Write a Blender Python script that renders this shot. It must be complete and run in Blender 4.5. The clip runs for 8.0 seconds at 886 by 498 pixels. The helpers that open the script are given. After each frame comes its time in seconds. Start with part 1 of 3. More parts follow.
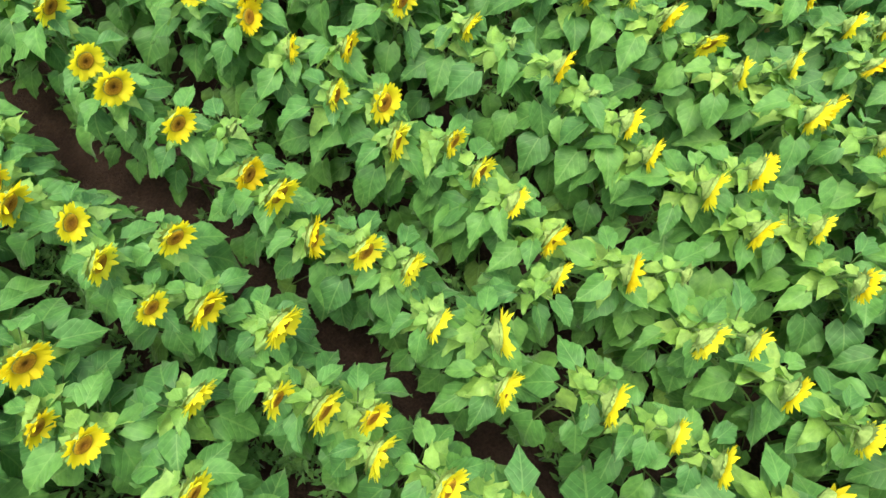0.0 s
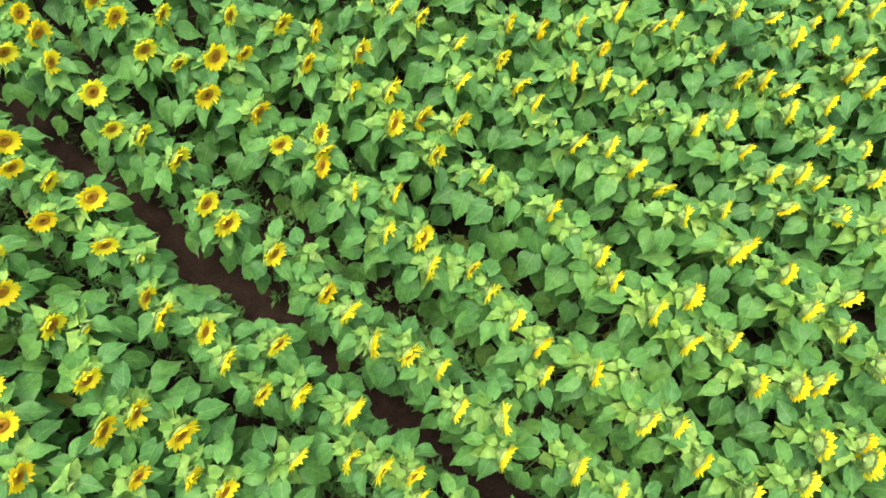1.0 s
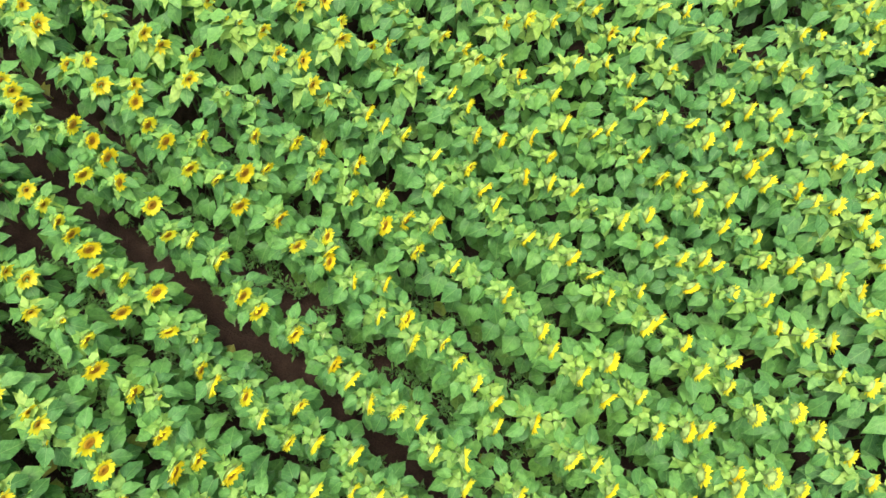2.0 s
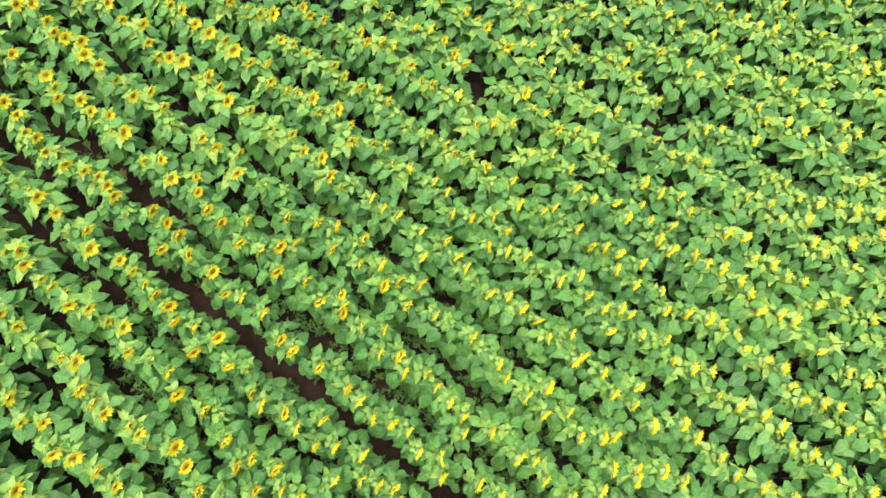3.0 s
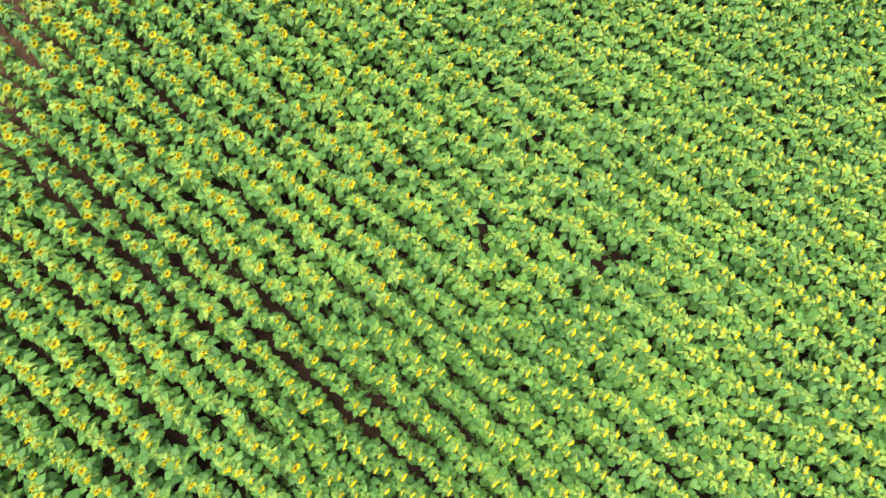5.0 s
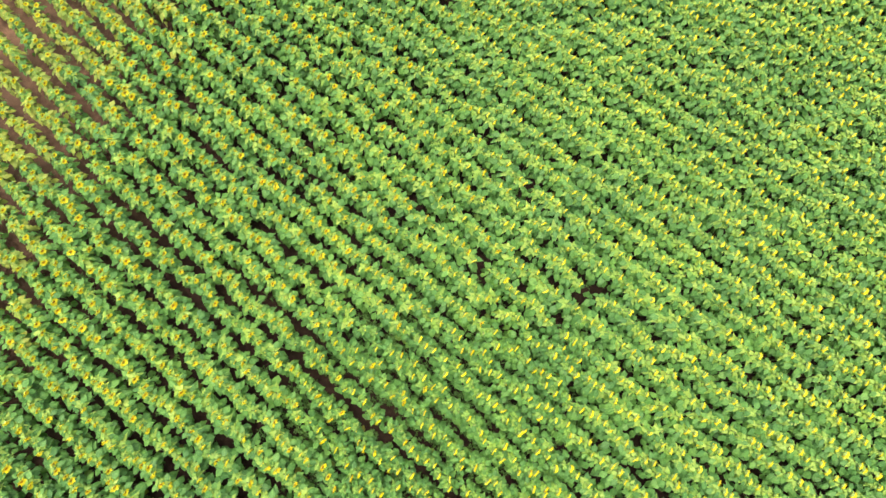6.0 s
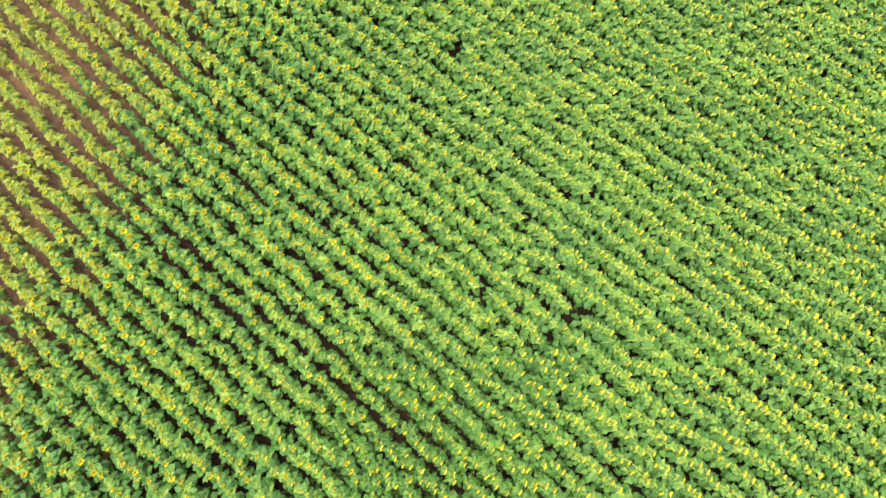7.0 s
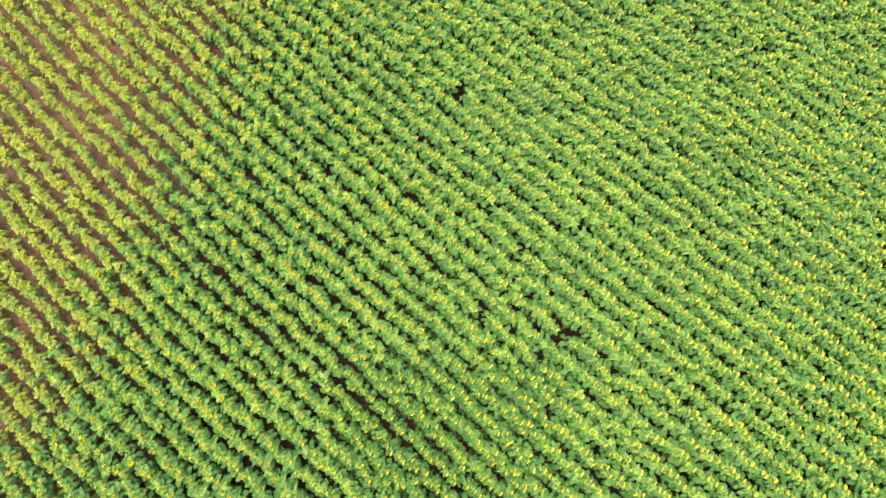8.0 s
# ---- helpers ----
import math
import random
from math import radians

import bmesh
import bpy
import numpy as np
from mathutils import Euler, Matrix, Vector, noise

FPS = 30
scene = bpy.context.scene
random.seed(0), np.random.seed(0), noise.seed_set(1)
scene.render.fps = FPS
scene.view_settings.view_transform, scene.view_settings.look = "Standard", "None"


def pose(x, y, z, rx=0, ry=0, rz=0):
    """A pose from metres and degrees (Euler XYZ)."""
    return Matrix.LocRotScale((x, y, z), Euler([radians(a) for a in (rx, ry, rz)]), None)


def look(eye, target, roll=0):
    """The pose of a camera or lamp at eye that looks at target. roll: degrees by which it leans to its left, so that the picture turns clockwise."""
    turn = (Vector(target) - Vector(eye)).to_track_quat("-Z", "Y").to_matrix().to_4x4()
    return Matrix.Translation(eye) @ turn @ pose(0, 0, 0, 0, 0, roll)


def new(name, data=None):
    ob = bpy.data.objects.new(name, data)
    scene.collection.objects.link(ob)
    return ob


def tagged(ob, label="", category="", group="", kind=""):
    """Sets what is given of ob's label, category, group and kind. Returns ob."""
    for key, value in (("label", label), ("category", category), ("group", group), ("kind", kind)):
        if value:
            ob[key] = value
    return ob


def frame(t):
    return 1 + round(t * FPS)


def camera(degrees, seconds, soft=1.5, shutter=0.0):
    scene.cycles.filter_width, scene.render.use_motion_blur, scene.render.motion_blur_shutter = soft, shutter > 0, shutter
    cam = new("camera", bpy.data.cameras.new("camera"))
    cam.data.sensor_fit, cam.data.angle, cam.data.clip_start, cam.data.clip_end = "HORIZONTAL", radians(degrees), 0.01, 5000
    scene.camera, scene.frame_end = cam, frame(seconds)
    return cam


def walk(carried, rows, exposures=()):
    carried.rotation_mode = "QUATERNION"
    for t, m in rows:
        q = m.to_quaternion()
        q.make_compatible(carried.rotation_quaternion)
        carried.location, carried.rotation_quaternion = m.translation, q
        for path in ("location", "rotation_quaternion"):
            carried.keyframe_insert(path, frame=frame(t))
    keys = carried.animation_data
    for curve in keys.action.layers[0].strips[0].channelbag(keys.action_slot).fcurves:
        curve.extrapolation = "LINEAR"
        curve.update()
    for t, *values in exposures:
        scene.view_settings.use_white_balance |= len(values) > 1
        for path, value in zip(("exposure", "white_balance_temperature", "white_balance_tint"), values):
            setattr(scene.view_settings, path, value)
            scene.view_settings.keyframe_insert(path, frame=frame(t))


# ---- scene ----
cam = camera(66.0, 8.0, soft=1.5)
PATH = [
    (0, (0.000, -0.355, 4.178), (-0.395, 0.412, 2.373), 9.1),
    (0.5, (-0.218, -0.417, 4.900), (-0.572, 0.328, 3.078), 11.4),
    (1, (-0.347, -0.354, 5.752), (-0.698, 0.368, 3.920), 11.8),
    (1.5, (-0.434, -0.169, 6.658), (-0.766, 0.513, 4.807), 11.3),
    (2, (-0.438, 0.004, 7.585), (-0.759, 0.648, 5.719), 10.7),
    (2.2, (-0.377, 0.055, 8.044), (-0.701, 0.685, 6.174), 9.7),
    (3.3, (-0.261, -0.043, 11.044), (-0.589, 0.582, 9.173), 9.6),
    (3.5, (-0.360, -0.031, 11.688), (-0.686, 0.578, 9.811), 9.4),
    (4, (-0.507, 0.004, 13.186), (-0.845, 0.588, 11.303), 8.2),
    (4.5, (-0.782, 0.231, 14.854), (-1.104, 0.779, 12.958), 8.7),
    (5, (-1.112, 0.555, 16.521), (-1.414, 1.062, 14.610), 8.7),
    (6.5, (-1.538, 0.948, 21.326), (-1.833, 1.395, 19.399), 6.8),
    (7, (-1.824, 1.083, 22.950), (-2.107, 1.509, 21.016), 6.9),
    (7.5, (-2.147, 1.494, 24.512), (-2.418, 1.887, 22.569), 6.2),
    (8, (-2.460, 1.843, 26.115), (-2.720, 2.215, 24.167), 5.9),
]
EXPOSURES = [(0.0, 2.02, 6400, 12), (2.0, 2.04, 6300, 16), (5.0, 1.98, 6700, 17), (8.0, 1.94, 7050, 18)]
walk(cam, [(t, look(eye, target, roll)) for t, eye, target, roll in PATH], EXPOSURES)

# ---------------------------------------------------------------- light
SUN_AZ, SUN_EL = 235.0, 83.0
world = bpy.data.worlds.new("sky")
scene.world = world
world.use_nodes = True
wn, wl = world.node_tree.nodes, world.node_tree.links
sky = wn.new("ShaderNodeTexSky")
sky.sky_type, sky.sun_disc = "NISHITA", False
sky.sun_elevation, sky.sun_rotation = radians(SUN_EL), radians(90.0 - SUN_AZ)
sky.air_density, sky.dust_density, sky.ozone_density = 1.0, 6.0, 0.5
wl.new(sky.outputs["Color"], wn["Background"].inputs["Color"])
wn["Background"].inputs["Strength"].default_value = 0.15

sun = new("sun", bpy.data.lights.new("sun", "SUN"))
sun.data.energy, sun.data.angle, sun.data.color = 1.1, radians(45.0), (1.0, 0.95, 0.86)
d = Vector((math.cos(radians(SUN_AZ)) * math.cos(radians(SUN_EL)), math.sin(radians(SUN_AZ)) * math.cos(radians(SUN_EL)), math.sin(radians(SUN_EL))))
sun.matrix_world = look(d * 50, (0, 0, 0))


# ---------------------------------------------------------------- materials
def material(name):
    m = bpy.data.materials.new(name)
    m.use_nodes = True
    nt = m.node_tree
    return m, nt.nodes, nt.links, nt.nodes["Principled BSDF"]


def ramp(nodes, stops):
    r = nodes.new("ShaderNodeValToRGB")
    while len(r.color_ramp.elements) < len(stops):
        r.color_ramp.elements.new(0.5)
    for e, (p, c) in zip(r.color_ramp.elements, stops):
        e.position, e.color = p, (*c, 1)
    return r


def math_node(nodes, links, op, a, b=None):
    n = nodes.new("ShaderNodeMath")
    n.operation = op
    for i, v in enumerate((a, b)):
        if v is None:
            continue
        if isinstance(v, (int, float)):
            n.inputs[i].default_value = v
        else:
            links.new(v, n.inputs[i])
    return n.outputs[0]


def mixed(nodes, links, fac, a, b, blend="MIX"):
    n = nodes.new("ShaderNodeMix")
    n.data_type, n.blend_type = "RGBA", blend
    for socket, v in ((n.inputs["Factor"], fac), (n.inputs["A"], a), (n.inputs["B"], b)):
        if isinstance(v, (int, float)):
            socket.default_value = v
        elif isinstance(v, tuple):
            socket.default_value = (*v, 1)
        else:
            links.new(v, socket)
    return n.outputs["Result"]


def leaf_material(name, stops, single, thin=0.38, veins=0.3):
    """Leaf green by a random number for each leaf, with veins along the blade, mottling and light through it."""
    m, n, l, b = material(name)
    pick = n.new("ShaderNodeObjectInfo").outputs["Random"] if single else n.new("ShaderNodeNewGeometry").outputs["Random Per Island"]
    tone = ramp(n, stops)
    l.new(pick, tone.inputs[0])
    uv = n.new("ShaderNodeUVMap")
    cut = n.new("ShaderNodeSeparateXYZ")
    l.new(uv.outputs[0], cut.inputs[0])
    u, v = cut.outputs["X"], math_node(n, l, "ABSOLUTE", math_node(n, l, "SUBTRACT", cut.outputs["Y"], 0.5))
    mid = math_node(n, l, "LESS_THAN", v, 0.022)
    wave = math_node(n, l, "FRACT", math_node(n, l, "MULTIPLY", math_node(n, l, "SUBTRACT", u, math_node(n, l, "MULTIPLY", v, 0.9)), 5.5))
    side = math_node(n, l, "LESS_THAN", wave, 0.12)
    vein = math_node(n, l, "MULTIPLY", math_node(n, l, "MAXIMUM", mid, math_node(n, l, "MULTIPLY", side, 0.6)), veins)
    tex = n.new("ShaderNodeNewGeometry")
    fine = n.new("ShaderNodeTexNoise")
    fine.inputs["Scale"].default_value, fine.inputs["Detail"].default_value = 24.0, 7.0
    l.new(tex.outputs["Position"], fine.inputs["Vector"])
    spots = ramp(n, [(0.3, (0.68, 0.74, 0.72)), (0.7, (1.25, 1.2, 1.28))])
    l.new(fine.outputs["Fac"], spots.inputs[0])
    wide = n.new("ShaderNodeTexNoise")
    wide.inputs["Scale"].default_value, wide.inputs["Detail"].default_value = 0.55, 2.0
    l.new(tex.outputs["Position"], wide.inputs["Vector"])
    drift = ramp(n, [(0.3, (0.84, 0.9, 0.95)), (0.7, (1.18, 1.1, 0.95))])
    l.new(wide.outputs["Fac"], drift.inputs[0])
    c = mixed(n, l, 1.0, mixed(n, l, 1.0, tone.outputs[0], spots.outputs[0], "MULTIPLY"), drift.outputs[0], "MULTIPLY")
    c = mixed(n, l, vein, c, (0.17, 0.3, 0.08))
    l.new(c, b.inputs["Base Color"])
    b.inputs["Roughness"].default_value = 0.55
    b.inputs["Specular IOR Level"].default_value = 0.25
    b.inputs["Sheen Weight"].default_value, b.inputs["Sheen Roughness"].default_value = 0.12, 0.45
    b.inputs["Sheen Tint"].default_value = (0.8, 1.0, 0.7, 1)
    bump = n.new("ShaderNodeBump")
    bump.inputs["Strength"].default_value, bump.inputs["Distance"].default_value = 0.4, 0.012
    pillow = math_node(n, l, "POWER", math_node(n, l, "ABSOLUTE", math_node(n, l, "SUBTRACT", wave, 0.5)), 2.0)
    h = math_node(n, l, "SUBTRACT", math_node(n, l, "MULTIPLY", fine.outputs["Fac"], 0.8), math_node(n, l, "MULTIPLY", pillow, 1.1))
    l.new(h, bump.inputs["Height"])
    l.new(bump.outputs[0], b.inputs["Normal"])
    tr = n.new("ShaderNodeBsdfTranslucent")
    l.new(mixed(n, l, 1.0, c, (1.3, 1.42, 0.7), "MULTIPLY"), tr.inputs["Color"])
    mix = n.new("ShaderNodeMixShader")
    mix.inputs[0].default_value = thin
    l.new(b.outputs[0], mix.inputs[1])
    l.new(tr.outputs[0], mix.inputs[2])
    l.new(mix.outputs[0], n["Material Output"].inputs["Surface"])
    return m


GREENS = [(0.0, (0.038, 0.124, 0.026)), (0.4, (0.05, 0.152, 0.028)), (0.75, (0.064, 0.18, 0.032)), (1.0, (0.084, 0.208, 0.038))]
OLD = [(0.0, (0.13, 0.11, 0.03)), (0.015, (0.16, 0.17, 0.025)), (0.05, (0.09, 0.17, 0.025)), (0.3, (0.05, 0.15, 0.026)), (1.0, (0.066, 0.18, 0.03))]
YOUNG = [(0.0, (0.1, 0.225, 0.033)), (0.5, (0.132, 0.258, 0.041)), (1.0, (0.17, 0.295, 0.053))]
PALE = [(0.0, (0.118, 0.236, 0.033)), (0.5, (0.16, 0.275, 0.042)), (1.0, (0.205, 0.315, 0.056))]
# Yellowing leaves of stunted plants, brightened further with haze painted into the colour.
STUNTED_HAZED = [(0.0, (0.14, 0.215, 0.03)), (0.5, (0.18, 0.24, 0.034)), (1.0, (0.23, 0.265, 0.04))]
stunted_many = leaf_material("yellowing_leaf_field", STUNTED_HAZED, False)
old_one, old_many = leaf_material("old_leaf", OLD, True), leaf_material("old_leaf_field", OLD, False)
leaf_one, young_one = leaf_material("leaf_green", GREENS, True), leaf_material("young_leaf_green", YOUNG, True)
leaf_many, young_many = leaf_material("leaf_green_field", GREENS, False), leaf_material("young_leaf_green_field", PALE, False)
weed_green = leaf_material("weed_green", [(0.0, (0.028, 0.09, 0.014)), (0.6, (0.04, 0.115, 0.018)), (1.0, (0.065, 0.145, 0.025))], False, 0.2, 0.1)


def petal_material(name, single, stops):
    m, n, l, b = material(name)
    pick = n.new("ShaderNodeObjectInfo").outputs["Random"] if single else n.new("ShaderNodeNewGeometry").outputs["Random Per Island"]
    tone = ramp(n, stops)
    l.new(pick, tone.inputs[0])
    uv = n.new("ShaderNodeUVMap")
    cut = n.new("ShaderNodeSeparateXYZ")
    l.new(uv.outputs[0], cut.inputs[0])
    base = ramp(n, [(0.0, (0.92, 0.8, 0.7)), (0.45, (1, 1, 1))])
    l.new(cut.outputs["X"], base.inputs[0])
    c = mixed(n, l, 1.0, tone.outputs[0], base.outputs[0], "MULTIPLY")
    l.new(c, b.inputs["Base Color"])
    b.inputs["Roughness"].default_value = 0.6
    b.inputs["Specular IOR Level"].default_value = 0.2
    tr = n.new("ShaderNodeBsdfTranslucent")
    l.new(mixed(n, l, 1.0, c, (0.95, 1.05, 0.9), "MULTIPLY"), tr.inputs["Color"])
    mix = n.new("ShaderNodeMixShader")
    mix.inputs[0].default_value = 0.45
    l.new(b.outputs[0], mix.inputs[1])
    l.new(tr.outputs[0], mix.inputs[2])
    l.new(mix.outputs[0], n["Material Output"].inputs["Surface"])
    return m


YELLOWS = [(0.0, (0.72, 0.56, 0.006)), (0.5, (0.74, 0.65, 0.014)), (1.0, (0.74, 0.69, 0.03))]
petal_one, petal_many = petal_material("petal_yellow", True, YELLOWS), petal_material("petal_yellow_field", False, [(0.0, (0.6, 0.48, 0.008)), (0.5, (0.64, 0.57, 0.018)), (1.0, (0.64, 0.61, 0.035))])


def grained(name, low, high, scale, rough=0.8, bump=0.6):
    m, n, l, b = material(name)
    geo, no = n.new("ShaderNodeNewGeometry"), n.new("ShaderNodeTexNoise")
    no.inputs["Scale"].default_value, no.inputs["Detail"].default_value = scale, 5.0
    l.new(geo.outputs["Position"], no.inputs["Vector"])
    r = ramp(n, [(0.3, low), (0.7, high)])
    l.new(no.outputs["Fac"], r.inputs[0])
    l.new(r.outputs[0], b.inputs["Base Color"])
    b.inputs["Roughness"].default_value = rough
    b.inputs["Specular IOR Level"].default_value = 0.15
    bp = n.new("ShaderNodeBump")
    bp.inputs["Strength"].default_value, bp.inputs["Distance"].default_value = bump, 0.01
    l.new(no.outputs["Fac"], bp.inputs["Height"])
    l.new(bp.outputs[0], b.inputs["Normal"])
    return m




def disc_material():
    """Florets: dark brown at the heart, golden brown towards the rim."""
    m, n, l, b = material("seed_disc_brown")
    cut = n.new("ShaderNodeSeparateXYZ")
    l.new(n.new("ShaderNodeUVMap").outputs[0], cut.inputs[0])
    ring = ramp(n, [(0.15, (0.16, 0.07, 0.006)), (0.5, (0.23, 0.11, 0.006)), (0.8, (0.34, 0.19, 0.008)), (1.0, (0.46, 0.31, 0.012))])
    l.new(cut.outputs["X"], ring.inputs[0])
    geo, no = n.new("ShaderNodeNewGeometry"), n.new("ShaderNodeTexNoise")
    no.inputs["Scale"].default_value, no.inputs["Detail"].default_value = 260.0, 4.0
    l.new(geo.outputs["Position"], no.inputs["Vector"])
    fleck = ramp(n, [(0.35, (0.6, 0.55, 0.5)), (0.65, (1.35, 1.35, 1.3))])
    l.new(no.outputs["Fac"], fleck.inputs[0])
    l.new(mixed(n, l, 1.0, ring.outputs[0], fleck.outputs[0], "MULTIPLY"), b.inputs["Base Color"])
    b.inputs["Roughness"].default_value, b.inputs["Specular IOR Level"].default_value = 0.9, 0.1
    bp = n.new("ShaderNodeBump")
    bp.inputs["Strength"].default_value, bp.inputs["Distance"].default_value = 0.8, 0.006
    l.new(no.outputs["Fac"], bp.inputs["Height"])
    l.new(bp.outputs[0], b.inputs["Normal"])
    return m


disc_brown = disc_material()
stem_green = grained("stem_green", (0.075, 0.14, 0.03), (0.115, 0.19, 0.05), 45.0, 0.65)
bract_green = grained("bract_green", (0.11, 0.18, 0.035), (0.18, 0.26, 0.065), 60.0, 0.7)


def soil_material():
    m, n, l, b = material("dark_soil")
    geo = n.new("ShaderNodeNewGeometry")
    big, mid, fine = (n.new("ShaderNodeTexNoise") for _ in range(3))
    for t, s, dt in ((big, 0.3, 3.0), (mid, 6.0, 6.0), (fine, 55.0, 6.0)):
        t.inputs["Scale"].default_value, t.inputs["Detail"].default_value = s, dt
        l.new(geo.outputs["Position"], t.inputs["Vector"])
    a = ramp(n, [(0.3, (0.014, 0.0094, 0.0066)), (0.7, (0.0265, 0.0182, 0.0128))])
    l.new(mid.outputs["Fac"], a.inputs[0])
    g = ramp(n, [(0.3, (0.6, 0.6, 0.6)), (0.75, (1.5, 1.45, 1.4))])
    l.new(fine.outputs["Fac"], g.inputs[0])
    w = ramp(n, [(0.35, (0.85, 0.85, 0.85)), (0.65, (1.25, 1.2, 1.15))])
    l.new(big.outputs["Fac"], w.inputs[0])
    c = mixed(n, l, 1.0, mixed(n, l, 1.0, a.outputs[0], g.outputs[0], "MULTIPLY"), w.outputs[0], "MULTIPLY")
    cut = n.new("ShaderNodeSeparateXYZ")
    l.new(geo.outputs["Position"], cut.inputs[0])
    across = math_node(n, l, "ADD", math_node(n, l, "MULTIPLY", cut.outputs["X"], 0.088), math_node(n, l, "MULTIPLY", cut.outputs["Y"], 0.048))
    # Paler towards low x: dry soil, plus haze painted into the colour.
    dry_haze = ramp(n, [(0.0, (4.2, 4.1, 3.8)), (0.75, (0.9, 0.9, 0.9)), (1.0, (0.8, 0.8, 0.8))])
    l.new(math_node(n, l, "ADD", across, 1.7), dry_haze.inputs[0])
    c = mixed(n, l, 1.0, c, dry_haze.outputs[0], "MULTIPLY")
    l.new(c, b.inputs["Base Color"])
    b.inputs["Roughness"].default_value = 1.0
    b.inputs["Specular IOR Level"].default_value = 0.08
    bp = n.new("ShaderNodeBump")
    bp.inputs["Strength"].default_value, bp.inputs["Distance"].default_value = 0.9, 0.03
    l.new(math_node(n, l, "ADD", mid.outputs["Fac"], math_node(n, l, "MULTIPLY", fine.outputs["Fac"], 0.5)), bp.inputs["Height"])
    l.new(bp.outputs[0], b.inputs["Normal"])
    return m


soil = soil_material()

# ---------------------------------------------------------------- plan of the field
SPACING, PHASE = 0.70, 0.16  # rows run along x; row r stands at y = SPACING * (r + PHASE)
rng = np.random.default_rng(11)


def bend(x):
    """How far the rows swerve sideways towards the far end of the field."""
    return 0.00175 * np.minimum(x + 8.0, 0.0) ** 2


def row_y(r, x=0.0):
    return SPACING * (r + PHASE) + float(bend(x))


def growth(x, y):
    """Height of the crop against the tall part: it falls to stunted plants beyond an oblique line."""
    far = (x + 19.3) * 0.93 + (y - 8.5) * 0.367
    k = np.clip((far + 1.5) / 5.0, 0.0, 1.0)
    return 0.76 + 0.24 * k * k * (3 - 2 * k)


def closed(x, y, ease=0.0):
    return y - 1.2 + 0.55 * x > 1.6 + ease


def spread(x, y):
    """How much broader the plants are: the canopy closes over the rows towards the far side of the field."""
    k = min(1.0, max(0.0, (y - 2.2 + 0.55 * x) / 5.0))
    return 1.13 + 0.03 * k * k * (3 - 2 * k)


# ---------------------------------------------------------------- shapes: verts, triangles, uv for each vertex
class Shape:
    def __init__(self):
        self.v, self.f, self.m, self.uv, self.count = [], [], [], [], 0

    def add(self, v, f, uv, mat=0):
        v, f = np.asarray(v, float), np.asarray(f, int)
        self.v.append(v), self.f.append(f + self.count), self.m.append(np.full(len(f), mat)), self.uv.append(np.asarray(uv, float))
        self.count += len(v)
        return self

    def arrays(self):
        return np.concatenate(self.v), np.concatenate(self.f), np.concatenate(self.m), np.concatenate(self.uv)


def to_mesh(name, v, f, m, uv, materials, smooth=True):
    me = bpy.data.meshes.new(name)
    me.vertices.add(len(v)), me.loops.add(3 * len(f)), me.polygons.add(len(f))
    me.vertices.foreach_set("co", v.astype(np.float32).ravel())
    me.loops.foreach_set("vertex_index", f.astype(np.int32).ravel())
    me.polygons.foreach_set("loop_start", np.arange(0, 3 * len(f), 3, dtype=np.int32))
    me.polygons.foreach_set("material_index", m.astype(np.int32))
    me.polygons.foreach_set("use_smooth", np.full(len(f), smooth))
    layer = me.uv_layers.new(name="UVMap")
    layer.data.foreach_set("uv", uv[f.ravel()].astype(np.float32).ravel())
    for mat in materials:
        me.materials.append(mat)
    me.update()
    return me


def strip_faces(n, w):
    """Triangles of a grid of n stations with w points each."""
    i = (np.arange(n - 1)[:, None] * w + np.arange(w - 1)).ravel()
    return np.concatenate([np.stack([i, i + w, i + 1], 1), np.stack([i + 1, i + w, i + w + 1], 1)])


def turn(v, rx=0.0, ry=0.0, rz=0.0):
    return v @ np.array(Euler((rx, ry, rz)).to_matrix()).T


def tube(path, radii, sides):
    path = np.asarray(path, float)
    along = np.gradient(path, axis=0)
    along /= np.linalg.norm(along, axis=1)[:, None]
    side = np.cross(along, (0.0, 1.0, 0.02))
    side /= np.linalg.norm(side, axis=1)[:, None]
    up = np.cross(along, side)
    a = np.linspace(0, 2 * np.pi, sides + 1)
    v = path[:, None] + np.asarray(radii)[:, None, None] * (np.cos(a)[None, :, None] * side[:, None] + np.sin(a)[None, :, None] * up[:, None])
    uv = np.stack(np.meshgrid(np.linspace(0, 1, len(path)), np.full(sides + 1, 0.2), indexing="ij"), -1).reshape(-1, 2)
    return v.reshape(-1, 3), strip_faces(len(path), sides + 1), uv


